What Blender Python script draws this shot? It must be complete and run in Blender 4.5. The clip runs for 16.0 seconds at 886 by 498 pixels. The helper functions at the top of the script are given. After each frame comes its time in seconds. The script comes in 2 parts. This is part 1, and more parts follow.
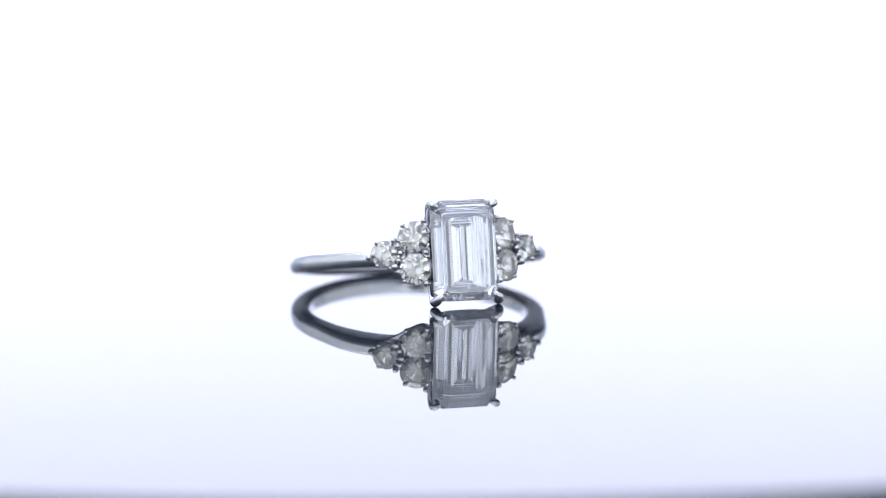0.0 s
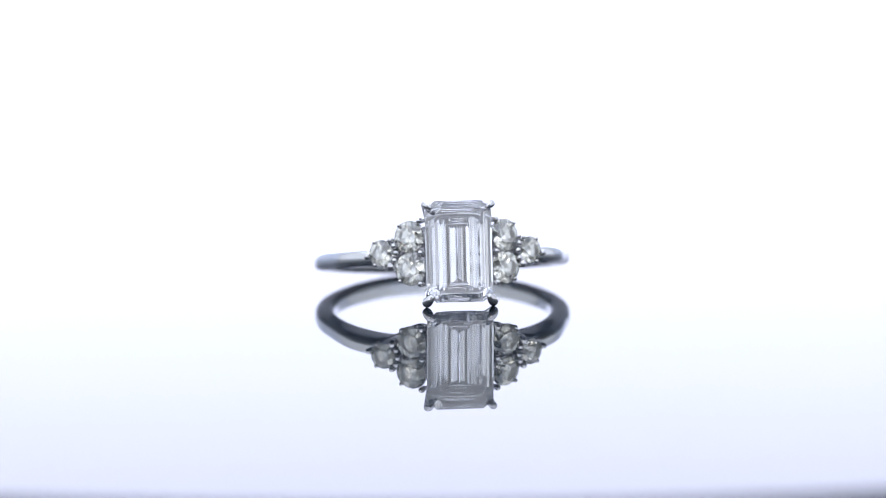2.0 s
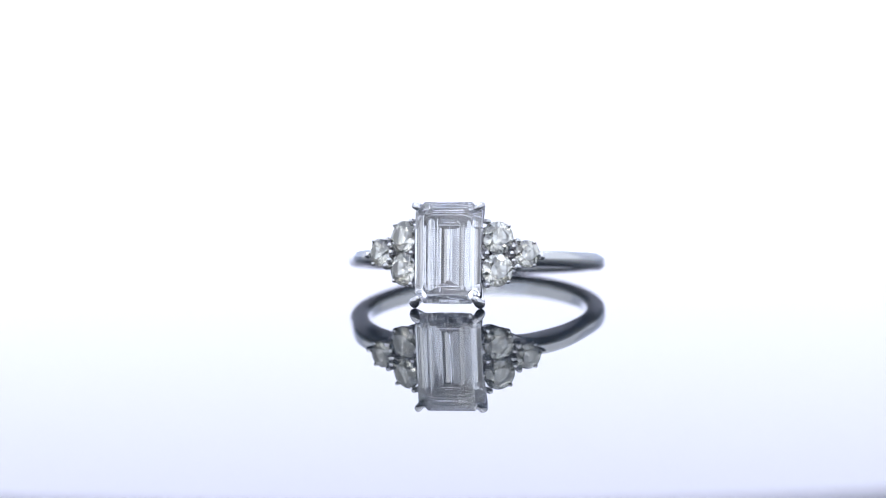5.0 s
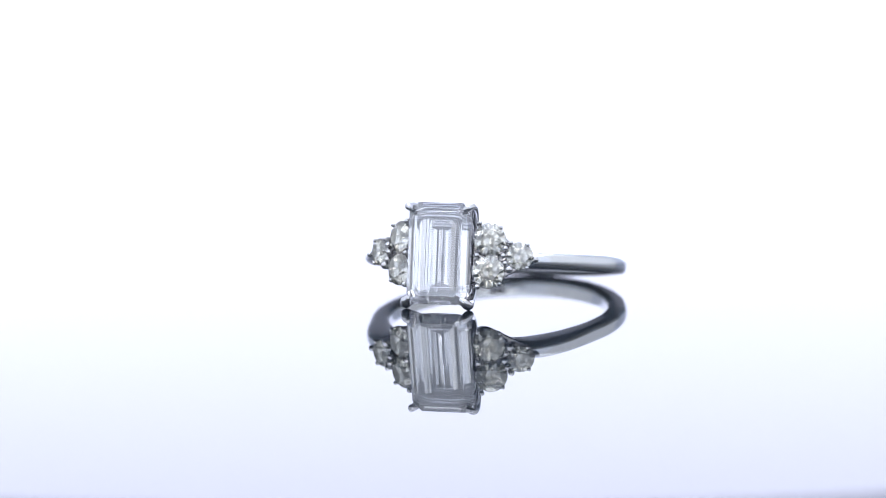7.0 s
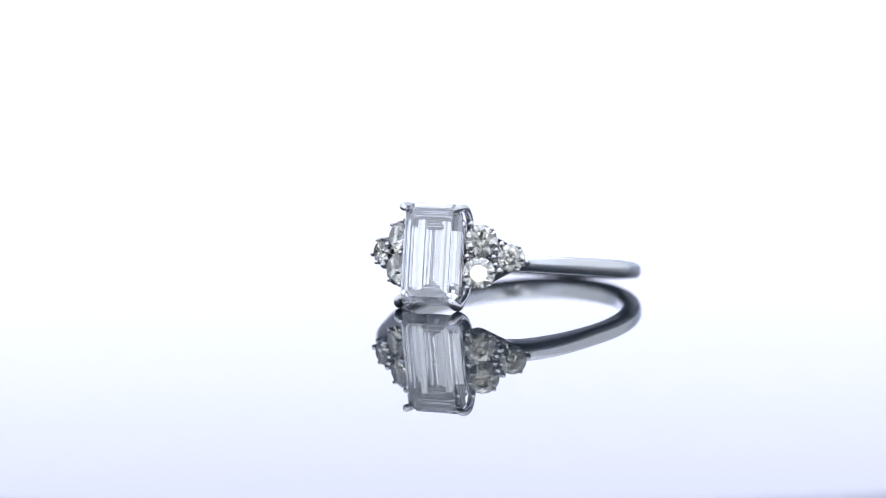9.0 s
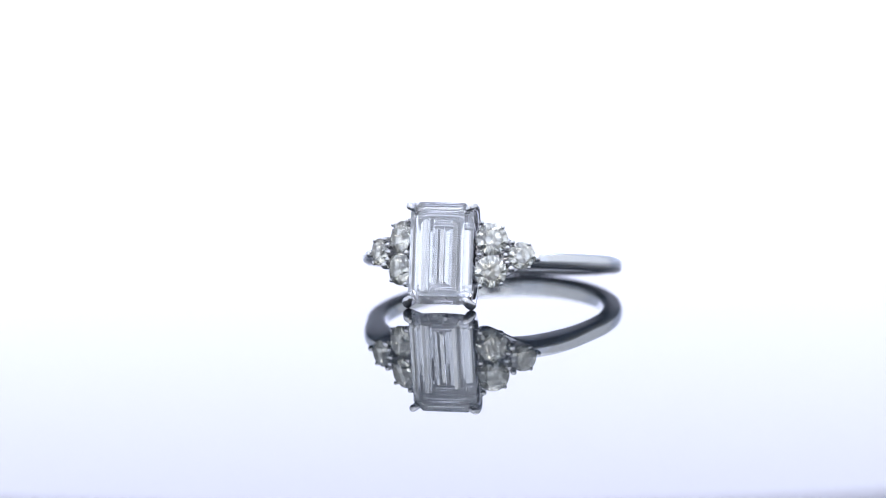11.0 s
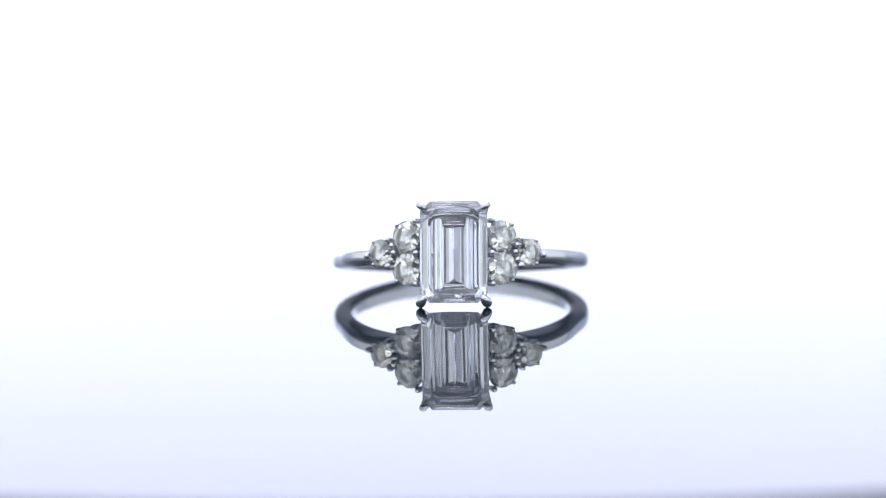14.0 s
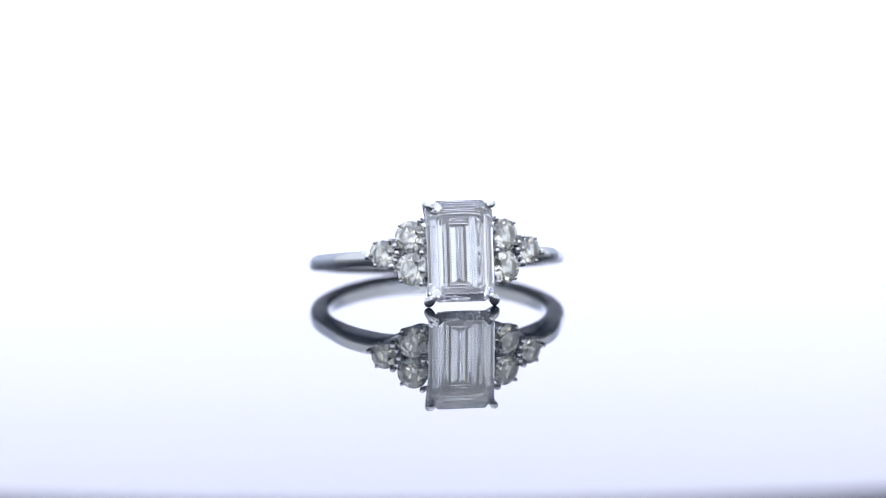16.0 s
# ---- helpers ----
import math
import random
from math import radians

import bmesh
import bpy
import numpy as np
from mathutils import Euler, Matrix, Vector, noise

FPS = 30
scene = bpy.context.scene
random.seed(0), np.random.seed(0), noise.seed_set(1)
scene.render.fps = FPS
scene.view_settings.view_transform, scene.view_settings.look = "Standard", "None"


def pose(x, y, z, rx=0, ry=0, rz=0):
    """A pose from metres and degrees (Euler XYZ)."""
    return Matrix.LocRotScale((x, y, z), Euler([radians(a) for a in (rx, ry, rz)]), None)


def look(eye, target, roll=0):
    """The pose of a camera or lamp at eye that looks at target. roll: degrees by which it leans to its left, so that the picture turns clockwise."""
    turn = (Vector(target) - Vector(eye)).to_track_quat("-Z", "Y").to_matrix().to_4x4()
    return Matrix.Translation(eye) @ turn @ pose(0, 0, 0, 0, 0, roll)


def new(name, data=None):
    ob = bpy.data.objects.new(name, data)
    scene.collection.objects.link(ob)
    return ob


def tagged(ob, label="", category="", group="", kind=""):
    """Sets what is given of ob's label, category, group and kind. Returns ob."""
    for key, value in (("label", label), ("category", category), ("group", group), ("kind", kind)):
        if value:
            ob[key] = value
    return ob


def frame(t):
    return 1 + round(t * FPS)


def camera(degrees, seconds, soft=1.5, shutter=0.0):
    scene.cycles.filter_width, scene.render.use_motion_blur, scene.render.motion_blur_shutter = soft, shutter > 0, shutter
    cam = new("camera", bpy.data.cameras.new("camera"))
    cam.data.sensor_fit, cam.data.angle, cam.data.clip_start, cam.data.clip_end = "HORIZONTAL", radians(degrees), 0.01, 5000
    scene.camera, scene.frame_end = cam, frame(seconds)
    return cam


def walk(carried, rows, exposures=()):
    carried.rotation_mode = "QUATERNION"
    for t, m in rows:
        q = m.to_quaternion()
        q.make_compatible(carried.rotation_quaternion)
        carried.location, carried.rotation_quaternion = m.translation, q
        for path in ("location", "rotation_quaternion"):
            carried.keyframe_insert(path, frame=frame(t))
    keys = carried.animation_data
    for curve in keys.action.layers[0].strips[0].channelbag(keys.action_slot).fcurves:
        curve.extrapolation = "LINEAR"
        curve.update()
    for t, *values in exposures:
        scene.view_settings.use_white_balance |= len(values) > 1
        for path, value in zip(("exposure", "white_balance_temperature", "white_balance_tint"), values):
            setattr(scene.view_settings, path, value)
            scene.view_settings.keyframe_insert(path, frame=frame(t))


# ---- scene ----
import itertools
from math import cos, pi, sin, sqrt, tan

MM = 0.001

# ---- camera: a macro lens on a tripod, still ----
cam = camera(14.0, 16.0, soft=0.5)
cam.data.dof.use_dof = True
cam.data.dof.focus_distance = 0.2695
cam.data.dof.aperture_fstop = 24.0
EYE = Matrix.Translation((0, -271.23 * MM, 34.15 * MM)) @ pose(0, 0, 0, 0, 0, -0.470) @ pose(0, 0, 0, 90 - 6.330, 0, 0) @ pose(0, 0, 0, 0, 0, -0.801)
walk(cam, [(0.0, EYE), (16.0, EYE)])

# ---- light: an added light box round the turntable, unseen but for its rear panel ----
world = bpy.data.worlds.new("dark_room_air")
world.use_nodes = True
world.node_tree.nodes["Background"].inputs[0].default_value = (0.02, 0.022, 0.028, 1)
world.node_tree.nodes["Background"].inputs[1].default_value = 1.0
scene.world = world
scene.cycles.max_bounces = 24
scene.cycles.glossy_bounces = 16
scene.cycles.transmission_bounces = 20

BACK_GLOW = 1.88     # rear light panel
TOP_GLOW = 3.9      # added tubes under the top, for sparkle in the stones
FLAP_GLOW = 0.75    # added fill flap over the lens, unseen
CURTAIN_GLOW = 0.47 # added fill panels on both sides of the lens, unseen
SIDE_GLOW = 0.76    # added fill from the side panels, which glow by themselves
FRONT_GLOW = 1.00   # the two added upright panels beside the lens, unseen
LAMP_GLOW = 7.0     # small lamp by the lens


# ---- materials ----
def material(name):
    m = bpy.data.materials.new(name)
    m.use_nodes = True
    t = m.node_tree
    return m, t, t.nodes["Principled BSDF"]


def node(t, kind, **values):
    n = t.nodes.new(kind)
    for k, v in values.items():
        n.inputs[k].default_value = v
    return n


def grain(t, b, scale, rough, spread, bump=0.0, fine=4.0):
    """Varies the roughness and adds a fine relief, in object space."""
    co = t.nodes.new("ShaderNodeTexCoord")
    n = node(t, "ShaderNodeTexNoise", Scale=scale, Detail=6.0)
    t.links.new(co.outputs["Object"], n.inputs["Vector"])
    r = t.nodes.new("ShaderNodeMapRange")
    r.inputs["To Min"].default_value, r.inputs["To Max"].default_value = rough - spread, rough + spread
    t.links.new(n.outputs["Fac"], r.inputs["Value"])
    t.links.new(r.outputs["Result"], b.inputs["Roughness"])
    if bump:
        f = node(t, "ShaderNodeTexNoise", Scale=scale * fine, Detail=3.0)
        t.links.new(co.outputs["Object"], f.inputs["Vector"])
        k = node(t, "ShaderNodeBump", Strength=bump, Distance=0.00002)
        t.links.new(f.outputs["Fac"], k.inputs["Height"])
        t.links.new(k.outputs["Normal"], b.inputs["Normal"])
    return n


def metal(name, colour, rough):
    m, t, b = material(name)
    b.inputs["Base Color"].default_value = (*colour, 1)
    b.inputs["Metallic"].default_value = 1.0
    grain(t, b, 900.0, rough, rough * 0.35, 0.05)
    return m


def diamond(name, colour):
    m, t, b = material(name)
    t.nodes.remove(b)
    g = node(t, "ShaderNodeBsdfGlass", Color=(*colour, 1), Roughness=0.0, IOR=2.42)
    t.links.new(g.outputs[0], t.nodes["Material Output"].inputs["Surface"])
    return m


def painted(name, colour, rough, spread=0.05, scale=60.0, mottle=0.06):
    m, t, b = material(name)
    n = grain(t, b, scale, rough, spread, 0.1)
    r = t.nodes.new("ShaderNodeValToRGB")
    r.color_ramp.elements[0].position, r.color_ramp.elements[1].position = 0.3, 0.7
    r.color_ramp.elements[0].color = (*[c * (1 - mottle) for c in colour], 1)
    r.color_ramp.elements[1].color = (*[min(1, c * (1 + mottle)) for c in colour], 1)
    t.links.new(n.outputs["Fac"], r.inputs["Fac"])
    t.links.new(r.outputs["Color"], b.inputs["Base Color"])
    return m


def glowing(name, colour, strength):
    m, t, b = material(name)
    b.inputs["Base Color"].default_value = (0.25, 0.25, 0.25, 1)
    b.inputs["Roughness"].default_value = 0.6
    b.inputs["Emission Color"].default_value = (*colour, 1)
    b.inputs["Emission Strength"].default_value = strength
    return m


WHITE_GOLD = metal("polished_white_gold", (0.64, 0.64, 0.66), 0.08)
BAND_GOLD = metal("satin_white_gold", (0.70, 0.715, 0.73), 0.18)
CLEAR = diamond("clear_diamond", (0.99, 0.992, 0.996))
MELEE = diamond("faintly_warm_diamond", (0.935, 0.935, 0.918))
ACRYLIC, _t, _b = material("black_gloss_acrylic")
_b.inputs["Base Color"].default_value = (0.013, 0.019, 0.027, 1)
_b.inputs["Roughness"].default_value = 0.0
_b.inputs["IOR"].default_value = 1.5
DARK_PLASTIC = painted("dark_plastic", (0.03, 0.03, 0.035), 0.4)
WHITE_CLOTH = painted("white_diffuser_cloth", (0.74, 0.76, 0.82), 0.85, 0.05, 200.0, 0.02)
TABLE_PAINT = painted("grey_blue_table_paint", (0.36, 0.45, 0.68), 0.5)
ROOM_PAINT = painted("charcoal_wall_paint", (0.05, 0.05, 0.052), 0.9, 0.05, 40.0)
BACK_LIGHT = glowing("rear_panel_light", (0.93, 0.972, 1.25), BACK_GLOW)
TUBE_FILL = glowing("added_tube_glow", (0.95, 0.98, 1.03), TOP_GLOW)
SIDE_FILL = glowing("side_fill_glow", (0.92, 0.97, 1.06), SIDE_GLOW)
CURTAIN_FILL = glowing("curtain_fill_glow", (0.97, 0.985, 1.03), CURTAIN_GLOW)
FLAP_FILL = glowing("flap_fill_glow", (0.92, 0.975, 1.08), FLAP_GLOW)
SCREEN_FILL = glowing("screen_fill_glow", (0.86, 0.94, 1.14), FRONT_GLOW * 0.30)
FRONT_FILL = glowing("front_fill_glow", (0.87, 0.95, 1.13), FRONT_GLOW)
LAMP_LIGHT = glowing("small_lamp_light", (1.0, 0.97, 0.9), LAMP_GLOW)


# ---- builders ----
def part(name, bm, mat, parent=None, label="", m=None, smooth=False, scale=MM):
    """One mesh object; its bmesh is in millimetres."""
    bmesh.ops.scale(bm, vec=(scale,) * 3, verts=bm.verts)
    bmesh.ops.recalc_face_normals(bm, faces=bm.faces)
    if bm.calc_volume(signed=True) < 0:
        bmesh.ops.reverse_faces(bm, faces=bm.faces)
    me = bpy.data.meshes.new(name)
    bm.to_mesh(me)
    bm.free()
    for f in me.polygons:
        f.use_smooth = smooth
    me.materials.append(mat)
    return place(name, me, parent, label, m)


def place(name, me, parent=None, label="", m=None):
    ob = new(name, me)
    ob.parent = parent
    if m is not None:
        ob.matrix_basis = m
    if label:
        ob["label"] = label
    return ob


def box(bm, x0, y0, z0, x1, y1, z1):
    vs = bmesh.ops.create_cube(bm, size=1.0)["verts"]
    bmesh.ops.scale(bm, vec=(x1 - x0, y1 - y0, z1 - z0), verts=vs)
    bmesh.ops.translate(bm, vec=((x0 + x1) / 2, (y0 + y1) / 2, (z0 + z1) / 2), verts=vs)
    return vs


def cut_stone(planes):
    """A faceted stone: the body inside all the planes (normal, distance), one face a plane."""
    n = np.array([Vector(p[0]).normalized() for p in planes])
    d = np.array([p[1] for p in planes])
    i, j, k = (np.array(v) for v in zip(*itertools.combinations(range(len(d)), 3)))
    rows = np.stack([n[i], n[j], n[k]], axis=1)
    ok = np.abs(np.linalg.det(rows)) > 1e-7
    corners = np.linalg.solve(rows[ok], np.stack([d[i], d[j], d[k]], axis=1)[ok][..., None])[..., 0]
    corners = corners[(corners @ n.T - d < 1e-6).all(axis=1)]
    _, keep = np.unique(np.round(corners, 5), axis=0, return_index=True)
    corners = corners[keep]
    bm = bmesh.new()
    verts = [bm.verts.new(c) for c in corners]
    for m, q in zip(n, d):
        on = np.flatnonzero(np.abs(corners @ m - q) < 2e-5)
        if len(on) < 3:
            continue
        z = Vector(m)
        x = z.orthogonal().normalized()
        y = z.cross(x)
        c = Vector(corners[on].mean(axis=0))
        on = sorted(on, key=lambda v: math.atan2((Vector(corners[v]) - c).dot(y), (Vector(corners[v]) - c).dot(x)))
        bm.faces.new([verts[v] for v in on])
    bmesh.ops.remove_doubles(bm, verts=bm.verts, dist=2e-3)
    bmesh.ops.dissolve_degenerate(bm, dist=1e-4, edges=bm.edges)
    return bm


def through_point(n, q):
    n = Vector(n).normalized()
    return n, n.dot(Vector(q))


# small facet tilts on the two long sides, degrees, fitted to the camera's view: crown steps, then pavilion steps
LONG_SIDE_TILTS = {0: (0.60, 0.68, 0.55, 1.20, 0.95, 1.20, -0.25), 4: (1.03, 0.52, 1.20, -1.20, -0.61, -0.80, -0.61)}
END_RUNS = (0.60, 0.66, 0.79, 0.67)   # how far the end steps run in, against the long sides' steps


def emerald_cut(a, b, corner, crown, pavilion):
    """Step cut, +z its table; a, b: half sides. crown, pavilion: steps (inward, degrees)."""
    planes = []
    dice = random.Random(5)
    for k in range(8):
        u = Vector((cos(k * pi / 4), sin(k * pi / 4), 0))
        reach = (a, (a + b - corner) / sqrt(2), b, (a + b - corner) / sqrt(2))[k % 4]
        planes.append((u, reach))
        tilts = LONG_SIDE_TILTS.get(k) or [dice.uniform(-1.6, 1.6) for _ in range(7)]
        for steps, sign in ((crown, 1), (pavilion, -1)):
            r, h = reach, 0.06
            for i, (inward, angle) in enumerate(steps):
                lean = angle
                if sign < 0:
                    end = END_RUNS[i]
                    run = (1.0, 0.5 + end / 2, end, 0.5 + end / 2)[k % 4]
                    lean = math.degrees(math.atan(tan(radians(angle)) / run))
                    inward *= run
                n = u * sin(radians(lean)) + Vector((0, 0, sign * cos(radians(lean))))
                n, d = through_point(n, u * r + Vector((0, 0, sign * h)))
                tilt = tilts[i if sign > 0 else 3 + i]
                planes.append((Matrix.Rotation(radians(-tilt), 3, "Y") @ n if k in (0, 4) else Matrix.Rotation(radians(tilt), 3, u.cross(Vector((0, 0, 1)))) @ n, d))
                r, h = r - inward, h + inward * tan(radians(lean))
    top = 0.06 + sum(i * tan(radians(g)) for i, g in crown)
    planes.append((Vector((0, 0, 1)), top))
    return cut_stone(planes)


def round_cut(r):
    """Round brilliant of radius r, +z its table, its girdle at z = 0."""
    planes = [((cos(k * pi / 16), sin(k * pi / 16), 0), r) for k in range(32)]
    g, crown = 0.03 * r, radians(34.5)
    table = 0.56 * r
    top = g + (r - table) * tan(crown)
    for k in range(8):
        w = k * pi / 4
        u = Vector((cos(w), sin(w), 0))
        planes.append(through_point(u * sin(crown) + Vector((0, 0, cos(crown))), u * r + Vector((0, 0, g))))
        p = radians(41.0)
        planes.append(through_point(u * sin(p) + Vector((0, 0, -cos(p))), u * r + Vector((0, 0, -g))))
        v = Vector((cos(w + pi / 8), sin(w + pi / 8), 0))
        s = radians(22.0)
        planes.append(through_point(v * sin(s) + Vector((0, 0, cos(s))), v * table * cos(pi / 8) + Vector((0, 0, top))))
    for k in range(16):
        w = (k + 0.5) * pi / 8
        u = Vector((cos(w), sin(w), 0))
        c = radians(40.5)
        planes.append(through_point(u * sin(c) + Vector((0, 0, cos(c))), u * r + Vector((0, 0, g))))
        c = radians(42.2)
        planes.append(through_point(u * sin(c) + Vector((0, 0, -cos(c))), u * r * 0.972 + Vector((0, 0, -g))))
    planes.append(((0, 0, 1), top))
    return cut_stone(planes)


def tube(bm, path, radii, sides=12, closed=False, flat=1.0):
    """A round bar along a path, with rounded ends."""
    pts = [Vector(q) for q in path]
    n = len(pts)
    rings = []
    side = None
    for i, q in enumerate(pts):
        a = pts[i - 1] if (i or closed) else pts[0]
        c = pts[(i + 1) % n] if (i < n - 1 or closed) else pts[-1]
        d = (c - a).normalized()
        if side is None:
            side = d.orthogonal().normalized()
        side = (side - d * side.dot(d)).normalized()
        up = d.cross(side)
        rings.append([bm.verts.new(q + (side * cos(w) + up * sin(w) * flat) * radii[i]) for w in (2 * pi * j / sides for j in range(sides))])
    for i in range(n if closed else n - 1):
        a, c = rings[i], rings[(i + 1) % n]
        for j in range(sides):
            bm.faces.new((a[j], a[(j + 1) % sides], c[(j + 1) % sides], c[j]))
    if not closed:
        bm.faces.new(rings[0])
        bm.faces.new(rings[-1])


def curve_points(keys, count):
    """Points on a smooth curve through keys (Catmull-Rom); each key is x, y, z, radius."""
    k = [keys[0]] + list(keys) + [keys[-1]]
    out = []
    for s in range(count):
        f = s / (count - 1) * (len(keys) - 1)
        i = min(int(f), len(keys) - 2)
        f -= i
        a, b, c, d = (Vector(v) for v in k[i:i + 4])
        out.append(0.5 * (2 * b + (c - a) * f + (2 * a - 5 * b + 4 * c - d) * f * f + (3 * b - a - 3 * c + d) * f ** 3))
    return [v[:3] for v in out], [v[3] for v in out]


def capped(points, radii):
    """Adds rounded ends to a path."""
    p0, p1 = Vector(points[0]), Vector(points[1])
    d = (p0 - p1).normalized()
    pre = [(p0 + d * radii[0] * sin(w), max(0.01, radii[0] * cos(w))) for w in (1.5, 1.2, 0.9, 0.6, 0.3)]
    return [q for q, _ in pre] + list(points), [r for _, r in pre] + list(radii)


def smooth_step(x):
    x = max(0.0, min(1.0, x))
    return x * x * (3 - 2 * x)


def disc(bm, radius, z0, z1, bevel, sides=160, centre=(0, 0)):
    prof = [(radius - bevel, z1), (radius - bevel * 0.3, z1 - bevel * 0.3), (radius, z1 - bevel), (radius, z0 + bevel), (radius - bevel, z0)]
    rings = [[bm.verts.new((centre[0] + r * cos(2 * pi * j / sides), centre[1] + r * sin(2 * pi * j / sides), z)) for j in range(sides)] for r, z in prof]
    for a, c in zip(rings, rings[1:]):
        for j in range(sides):
            bm.faces.new((a[j], a[(j + 1) % sides], c[(j + 1) % sides], c[j]))
    bm.faces.new(rings[0])
    bm.faces.new(rings[-1])


# ---- setting ----
def build_setting():
    # unseen walls and ceiling close the place, dark so the stones reflect darkness
    for name, b in (("wall_front", (-480, -530, -45, 480, -500, 1800)), ("wall_back", (-480, 300, -45, 480, 330, 1800)), ("wall_west", (-510, -530, -45, -480, 330, 1800)), ("wall_east", (480, -530, -45, 510, 330, 1800))):
        bm = bmesh.new()
        box(bm, *b)
        tagged(part(name, bm, ROOM_PAINT), "plain charcoal painted studio wall", "wall", kind="structure")
    bm = bmesh.new()
    box(bm, -510, -530, 1800, 510, 330, 1830)
    tagged(part("ceiling", bm, ROOM_PAINT), "plain charcoal painted studio ceiling", "ceiling", kind="structure")
    bm = bmesh.new()
    box(bm, -510, -530, -75, 510, 330, -45)
    tagged(part("floor", bm, TABLE_PAINT), "grey blue painted table surface under the turntable", "floor", kind="structure")


def build_light_box():
    # everything here but the rear panel is unseen, added to light the ring
    tent = tagged(new("light_box"), "added white light box, unseen but for its glowing rear panel", "light box")
    # side panels out of view, their glow added to brighten the band
    for x in (-1, 1):
        bm = bmesh.new()
        box(bm, x * 260 - 2, -236, -45, x * 260 + 2, 196, 298)
        part("side_panel", bm, SIDE_FILL, tent, "unseen white side panel that glows as fill")
    bm = bmesh.new()
    box(bm, -92, 196, -45, 92, 202, 190)
    part("rear_light_panel", bm, BACK_LIGHT, tent, "bright white glowing rear panel")
    bm = bmesh.new()
    box(bm, -258, 203, -45, 258, 207, 308)
    part("rear_wall", bm, WHITE_CLOTH, tent, "white cloth rear wall behind the panel")
    bm = bmesh.new()
    box(bm, -258, -330, 300, 258, 196, 308)
    part("top_panel", bm, WHITE_CLOTH, tent, "white cloth top panel")
    # unseen tubes, added so that the facets sparkle
    for k in range(6):
        y = -300 + 90 * k
        bm = bmesh.new()
        tube(bm, [(-240 + 40 * j, y, 287) for j in range(13)], [8.0] * 13, 16)
        part("added_tube", bm, TUBE_FILL, tent, "unseen glowing white tube, added for sparkle", smooth=True)
    # unseen flap halves glow to brighten the mirrored stone; the gap gives dark reflections
    for x in (-1, 1):
        bm = bmesh.new()
        box(bm, x * 154 - 101, -334, 105, x * 154 + 101, -331, 300)
        part("front_fill_flap", bm, FLAP_FILL, tent, "unseen glowing fill flap, split over the lens")
    # panels out of view, added to lighten the stone's stripes; their gap reflects dark
    for x in (-1, 1):
        bm = bmesh.new()
        box(bm, x * 153 - 101, -334, -45, x * 153 + 101, -331, 104)
        part("front_fill_panel", bm, CURTAIN_FILL, tent, "unseen glowing fill panel, left open at the lens")
        # thinner unseen tubes, added to band the stone's end facets
        for z in (125, 165, 205, 245):
            bm = bmesh.new()
            tube(bm, [(x * (60 + 15 * j), -322, z) for j in range(13)], [4.0] * 13, 12)
            part("added_tube", bm, TUBE_FILL, tent, "thin unseen glowing tube, added for sparkle", smooth=True)


def build_front_fill():
    """Two unseen glowing upright panels on feet, added to stripe the stone; lens between."""
    for x in (-1, 1):
        stand = tagged(new("fill_stand"), "unseen upright bluish white fill panel on a foot", "studio lamp", "panels beside the lens")
        turn = Matrix.Translation((x * 0.185, -0.215, 0)) @ pose(0, 0, 0, 0, 0, x * 41)
        bm = bmesh.new()
        box(bm, -95, -2, -30, 95, -0.2, 270)
        part("screen", bm, SCREEN_FILL, stand, "dimly glowing bluish screen", turn)
        for k in (-74, -25, 25, 74):
            bm = bmesh.new()
            box(bm, k - 19, 0, -28, k + 19, 5, 268)
            bmesh.ops.bevel(bm, geom=bm.edges[:], offset=1.5, segments=2, affect="EDGES")
            part("diffuser", bm, FRONT_FILL, stand, "bluish white glowing diffuser strip", turn)
        bm = bmesh.new()
        box(bm, -101, -16, -36, 101, -2.2, 276)
        bmesh.ops.bevel(bm, geom=bm.edges[:], offset=2, segments=2, affect="EDGES")
        part("housing", bm, DARK_PLASTIC, stand, "", turn)
        bm = bmesh.new()
        box(bm, -60, -40, -45, 60, 12, -36.2)
        part("foot", bm, DARK_PLASTIC, stand, "", turn)


def build_lamp():
    """A small round lamp by the lens, on a post."""
    lamp = tagged(new("small_lamp"), "small round warm white lamp on a post", "lamp")
    aim = look((LAMP_X * MM, LAMP_Y * MM, LAMP_Z * MM), (0, 0, 0.003)) @ pose(0, 0, 0, 180, 0, 0)
    bm = bmesh.new()
    disc(bm, 15.5, -2, 0, 0.5, 40)
    part("diffuser", bm, LAMP_LIGHT, lamp, "glowing warm white diffuser", aim)
    bm = bmesh.new()
    disc(bm, 17.0, -12, -2.2, 1, 40)
    part("housing", bm, DARK_PLASTIC, lamp, "", aim)
    bm = bmesh.new()
    box(bm, LAMP_X - 3, LAMP_Y - 14, -45, LAMP_X + 3, LAMP_Y - 8, LAMP_Z - 4)
    part("post", bm, DARK_PLASTIC, lamp)


LAMP_X, LAMP_Y, LAMP_Z = -36.0, -262.0, 20.0


def build_turntable():
    base = tagged(new("turntable"), "dark plastic motor turntable standing on the table", "turntable")
    bm = bmesh.new()
    disc(bm, 55, -45, -12, 3, 96)
    part("housing", bm, DARK_PLASTIC, base, smooth=False)
    bm = bmesh.new()
    disc(bm, 8, -12, -4, 1, 48)
    part("spindle", bm, DARK_PLASTIC, base)
    plate = tagged(new("turntable_plate"), "round black gloss acrylic plate, mirror smooth", "turntable plate")
    bm = bmesh.new()
    disc(bm, 87.0, -4.0, 0.0, 0.4, 256, (PLATE_X, PLATE_Y))
    part("disc", bm, ACRYLIC, plate)
    return plate


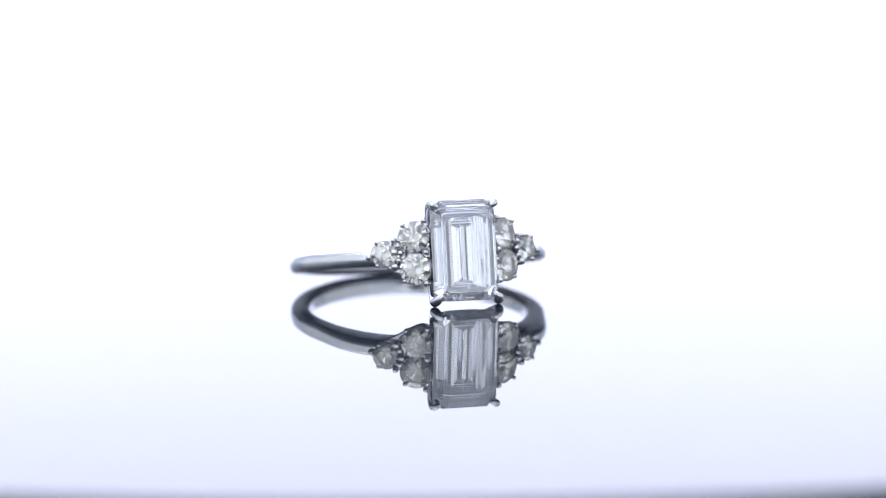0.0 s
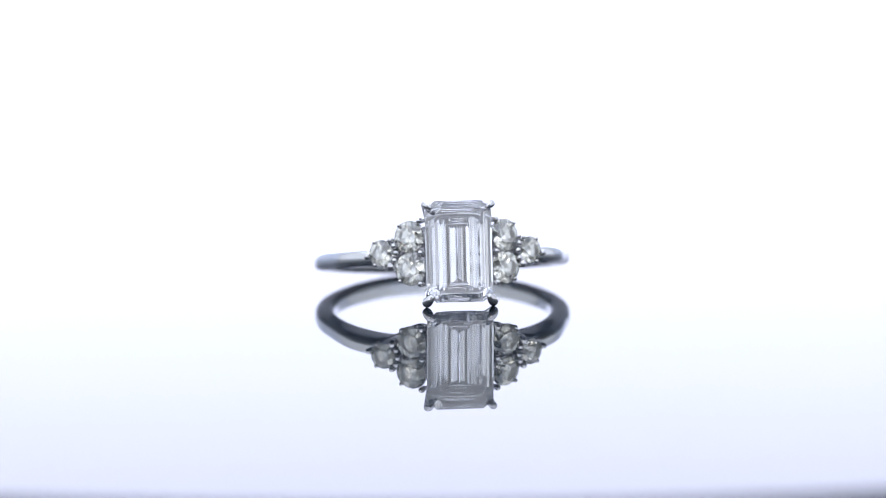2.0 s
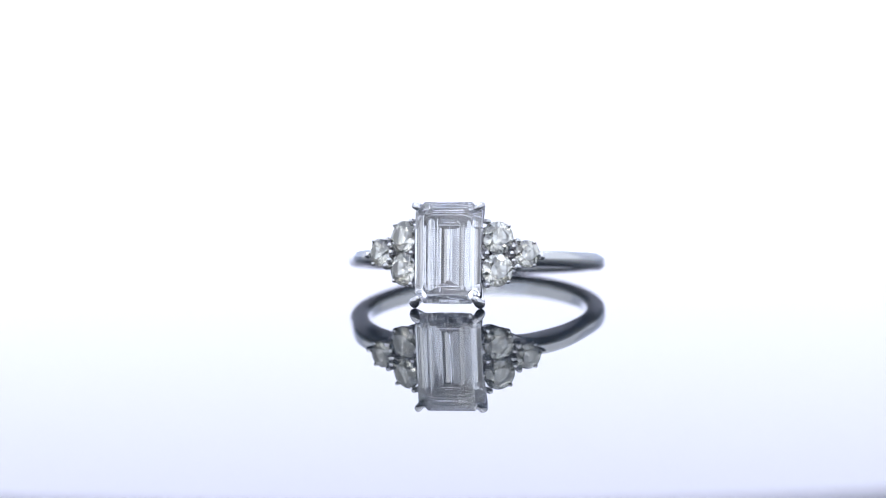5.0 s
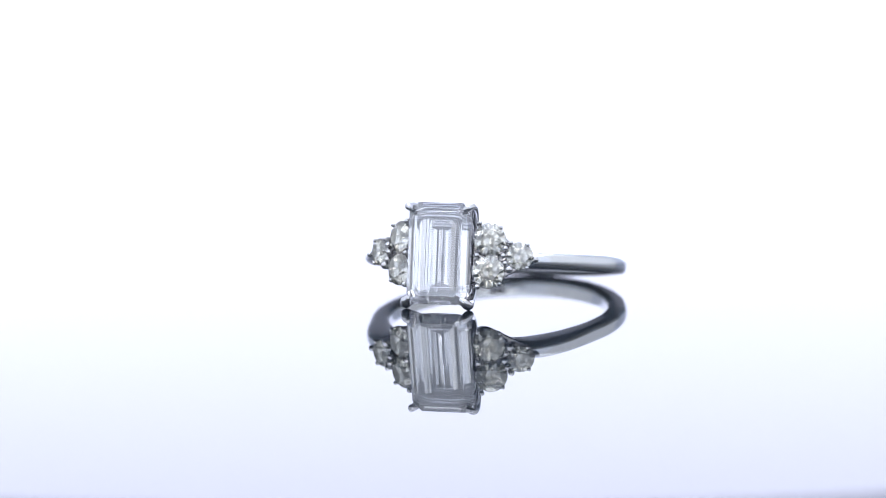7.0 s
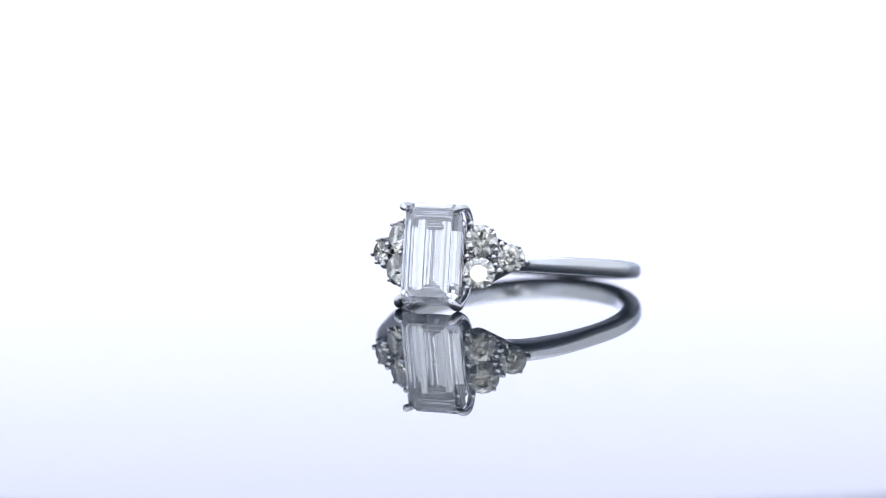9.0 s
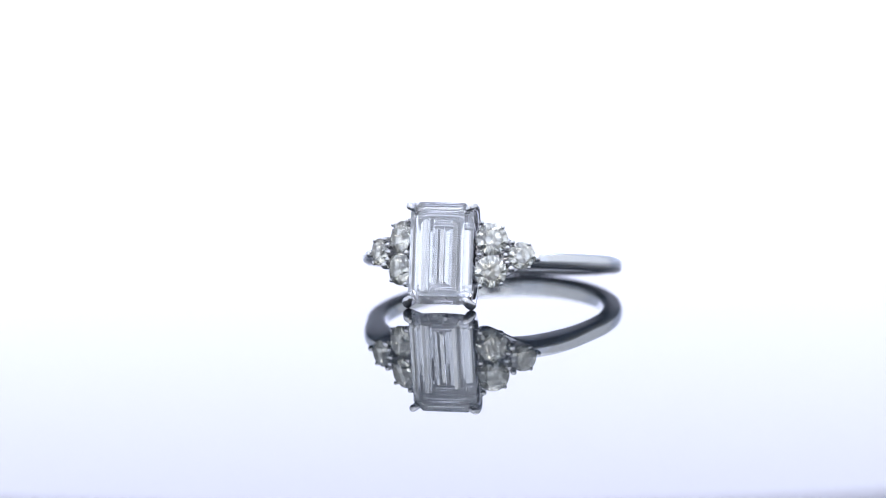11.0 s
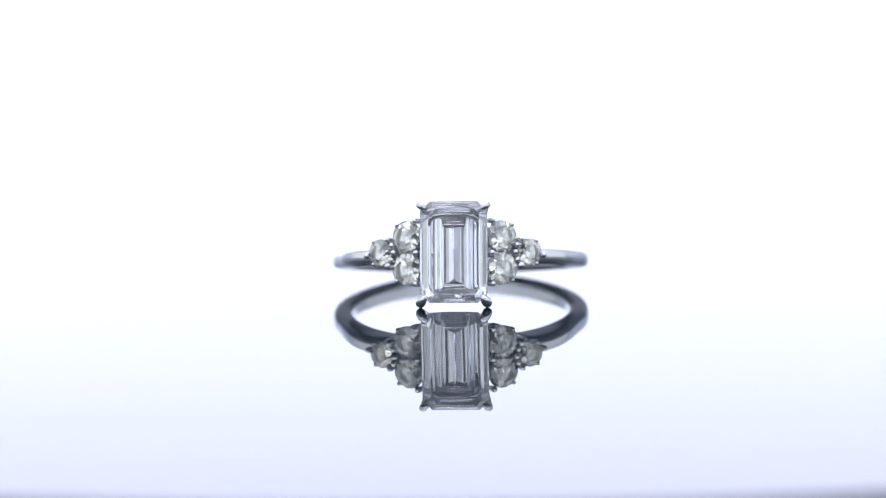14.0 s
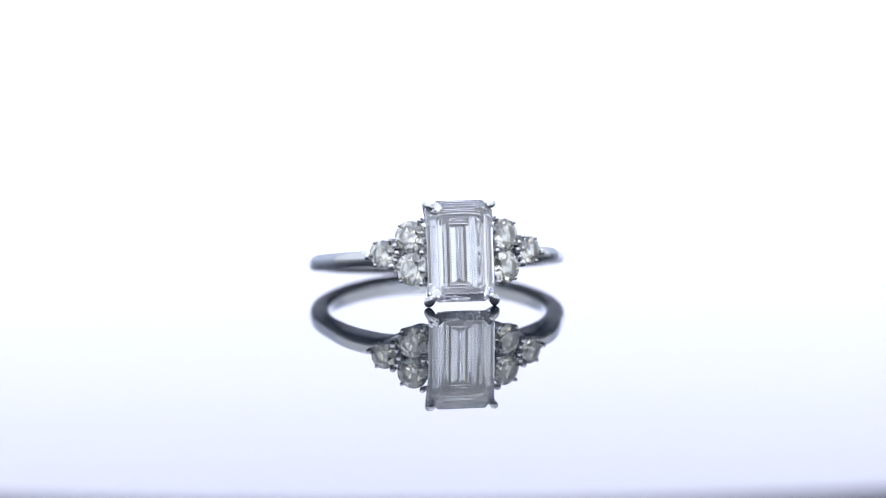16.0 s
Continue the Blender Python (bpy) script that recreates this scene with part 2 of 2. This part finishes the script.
PLATE_X, PLATE_Y = 5.0, 0.6   # the plate sits a little off the spindle

# ---- the ring: lies on two claws and the back of its band, its head to the lens ----
RING = Matrix.Translation((3.606 * MM, 9.444 * MM, 2.185 * MM)) @ pose(0, 0, 0, 0, 0, -2.762) @ pose(0, 0, 0, -7.89, 0, 0) @ pose(0, 0, 0, 0, 0.112, 0)


def at(x, y, z):
    return Matrix.Translation((x * MM, y * MM, z * MM))


def facing(q, normal, spin=0.0):
    """A pose at q (mm in the ring's space) whose +z is normal, +y the band's axis."""
    z = Vector(normal).normalized()
    x = Vector((0, 0, 1)).cross(z).normalized()
    y = z.cross(x)
    m = Matrix((x, y, z)).transposed().to_4x4()
    return RING @ at(*q) @ m @ pose(0, 0, 0, 0, 0, spin)


def build_band(ring):
    bm = bmesh.new()
    count, sides = 192, 28
    rings = []
    for i in range(count):
        w = 2 * pi * i / count          # 0 at the head
        away = abs((w + pi) % (2 * pi) - pi)
        k = smooth_step((radians(72) - away) / radians(38))
        outer = 10.03 + 1.25 * k - 1.65 * smooth_step((radians(34) - away) / radians(10))
        inner = 8.5
        low = 0.70 + 0.20 * smooth_step((away - radians(110)) / radians(65))
        half = 0.76
        u = Vector((sin(w), -cos(w), 0))
        loop = []
        for j in range(sides):
            s = 2 * pi * j / sides
            c, v = cos(s), sin(s)
            # a D: domed outside, flatter inside
            e = 0.78 if c > 0 else 0.45
            rr = (outer + inner) / 2 + (outer - inner) / 2 * math.copysign(abs(c) ** e, c)
            zz = math.copysign(abs(v) ** 0.72, v) * (low if v < 0 else half)
            loop.append(bm.verts.new(u * rr + Vector((0, 0, zz))))
        rings.append(loop)
    for i in range(count):
        a, c = rings[i], rings[(i + 1) % count]
        for j in range(sides):
            bm.faces.new((a[j], a[(j + 1) % sides], c[(j + 1) % sides], c[j]))
    part("band", bm, BAND_GOLD, ring, "polished white gold band", RING, True)


CENTRE_Y = -12.40
SIDE_NORMAL = (0.497, -0.868, 0.0)
FLASH = (-0.0566, -0.0300)


def build_centre(ring):
    bm = emerald_cut(2.52, 3.815, 0.74, ((0.20, 47.55), (0.20, 41.1), (0.20, 35.0)), ((0.35, 56.8), (0.51, 43.8), (0.53, 37.8), (1.2, 36.4)))
    bmesh.ops.bevel(bm, geom=bm.edges[:], offset=0.02, segments=1, affect="EDGES")
    part("centre_stone", bm, CLEAR, ring, "large clear step cut rectangular diamond", facing((0, CENTRE_Y, 0.235), (0, -1, 0)))
    for x in (-1, 1):
        for z in (-1, 1):
            if z > 0:
                keys = [(x * 2.22, -13.02, 3.56, 0.22), (x * 2.38, -12.94, 3.68, 0.29), (x * 2.50, -12.55, 3.80, 0.31)]
            else:
                keys = [(x * 2.2, -13.02, -3.20, 0.27), (x * 2.36, -12.90, -3.37, 0.36), (x * 2.50, -12.45, -3.553, 0.38)]
            keys += [(x * 2.36, -11.7, z * 3.50 + 0.2, 0.31), (x * 2.1, -10.7, z * 2.85 + 0.1, 0.30), (x * 1.7, -9.7, z * 1.6, 0.36), (x * 1.35, -9.1, z * 0.5, 0.4)]
            p, r = curve_points(keys, 22)
            p, r = capped(p, r)
            bm = bmesh.new()
            tube(bm, p, r, 14)
            part("claw", bm, WHITE_GOLD, ring, "rounded white gold claw", RING, True)
    for y, a, b in ((-11.3, 2.05, 3.05), (-10.4, 1.55, 2.3)):
        path = []
        for j in range(48):
            w = 2 * pi * j / 48
            c, s = cos(w), sin(w)
            path.append((a * math.copysign(abs(c) ** 0.35, c), y, b * math.copysign(abs(s) ** 0.35, s)))
        bm = bmesh.new()
        tube(bm, path, [0.26] * 48, 10, closed=True)
        part("gallery_rail", bm, WHITE_GOLD, ring, m=RING, smooth=True)


def build_side(ring):
    big, small = 1.21, 1.02
    stones = {}
    for r in (big, small):
        bm = round_cut(r)
        bmesh.ops.bevel(bm, geom=bm.edges[:], offset=0.014, segments=1, affect="EDGES")
        o = part("side_stone", bm, MELEE, ring, "small round brilliant diamond")
        stones[r] = o.data
        bpy.data.objects.remove(o)
    cups = {}
    for r in (big, small):
        bm = bmesh.new()
        prof = ((1.0, 0.02), (1.03, -0.10), (0.98, -0.35), (0.92, -0.8), (0.84, -1.5), (0.78, -1.62), (0.66, -1.62), (0.64, -1.5), (0.74, -0.8), (0.86, -0.35), (0.93, -0.08))
        loops = [[bm.verts.new((k * r * cos(2 * pi * j / 32), k * r * sin(2 * pi * j / 32), z)) for j in range(32)] for k, z in prof]
        for i in range(len(loops)):
            a, c = loops[i], loops[(i + 1) % len(loops)]
            for j in range(32):
                bm.faces.new((a[j], a[(j + 1) % 32], c[(j + 1) % 32], c[j]))
        o = part("collet", bm, WHITE_GOLD, ring, smooth=True)
        cups[r] = o.data
        bpy.data.objects.remove(o)
    beads = {}
    for r in (0.17, 0.24, 0.31):
        bm = bmesh.new()
        bmesh.ops.create_uvsphere(bm, u_segments=14, v_segments=10, radius=r)
        for v in bm.verts:
            if v.co.z < 0:
                v.co.z *= 4.0
        o = part("bead", bm, WHITE_GOLD, ring, smooth=True)
        beads[r] = o.data
        bpy.data.objects.remove(o)
    for x in (-1, 1):
        n = Vector((x * SIDE_NORMAL[0], SIDE_NORMAL[1], 0))
        for q, r, spin, tip in (((3.62, -11.42, 1.44), big, 10, (0.02, 0.10)), ((3.62, -11.50, -1.0), big, 33, FLASH if x > 0 else (0.0, -0.03)), ((5.66, -10.36, 0.28), small, 20, (0.06, 0.02))):
            q = (x * q[0], q[1], q[2])
            nn = n + Vector((x * tip[0], 0, tip[1]))
            m = facing(q, nn, spin * x)
            place("side_stone", stones[r], ring, "small round brilliant diamond", m)
            place("collet", cups[r], ring, "", m)
        for bx, by, bz, r in ((6.69, -9.78, 0.06, 0.24), (4.60, -11.12, 0.26, 0.24), (4.72, -11.0, 0.80, 0.24), (4.72, -11.0, -0.30, 0.24), (2.86, -12.05, 0.22, 0.24), (5.02, -10.85, 1.24, 0.24), (5.00, -10.85, -0.74, 0.31), (2.90, -11.9, 2.62, 0.24), (2.90, -11.9, -2.12, 0.24), (4.35, -11.15, 2.32, 0.17), (4.35, -11.15, -1.86, 0.17), (6.15, -10.15, 1.12, 0.17), (6.15, -10.15, -0.58, 0.17)):
            place("bead", beads[r], ring, "", facing((x * bx, by, bz), n))


def build_shoulders(ring):
    """A metal bridge under each trio of side stones, joined to the band."""
    for x in (-1, 1):
        bm = bmesh.new()
        n = Vector((x * SIDE_NORMAL[0], SIDE_NORMAL[1], 0))
        for (cx, cy, cz), r in (((3.45, -11.5, 1.44), 1.05), ((3.45, -11.5, -1.0), 1.27), ((5.66, -10.36, 0.22), 1.02)):
            c = Vector((x * cx, cy, cz))
            u = Vector((0, 0, 1)).cross(n)
            for depth, k in ((1.10, 0.84), (1.25, 0.90), (1.80, 0.84), (2.05, 0.62)):
                for j in range(24):
                    w = 2 * pi * j / 24
                    bm.verts.new(c - n * depth + (u * cos(w) + Vector((0, 0, 1)) * sin(w)) * r * k)
        hull = bmesh.ops.convex_hull(bm, input=bm.verts[:])
        bmesh.ops.delete(bm, geom=list({g for g in hull["geom_interior"] + hull["geom_unused"] if isinstance(g, bmesh.types.BMVert)}), context="VERTS")
        part("bridge", bm, WHITE_GOLD, ring, "white gold bridge under the side stones", RING)


def build_ring():
    ring = tagged(new("diamond_ring"), "polished white gold ring with emerald cut diamond and round side diamonds", "ring")
    build_band(ring)
    build_centre(ring)
    build_side(ring)
    build_shoulders(ring)
    return ring


build_setting()
build_light_box()
build_front_fill()
build_lamp()
PLATE = build_turntable()
DIAMOND_RING = build_ring()


# ---- the plate turns evenly one way, then back ----
TURN_RATE, TURN_BACK = -5.5424, 8.7805


def motions():
    times = [k * 0.5 for k in range(18)] + [8.6, 8.7, 8.7667, 8.8, 8.9, 9.0] + [k * 0.5 for k in range(19, 33)]
    rows = [(t, pose(0, 0, 0, 0, 0, TURN_RATE * (min(t, 2 * TURN_BACK - t) - 3.5))) for t in times]
    walk(PLATE, rows)
    walk(DIAMOND_RING, rows)


motions()
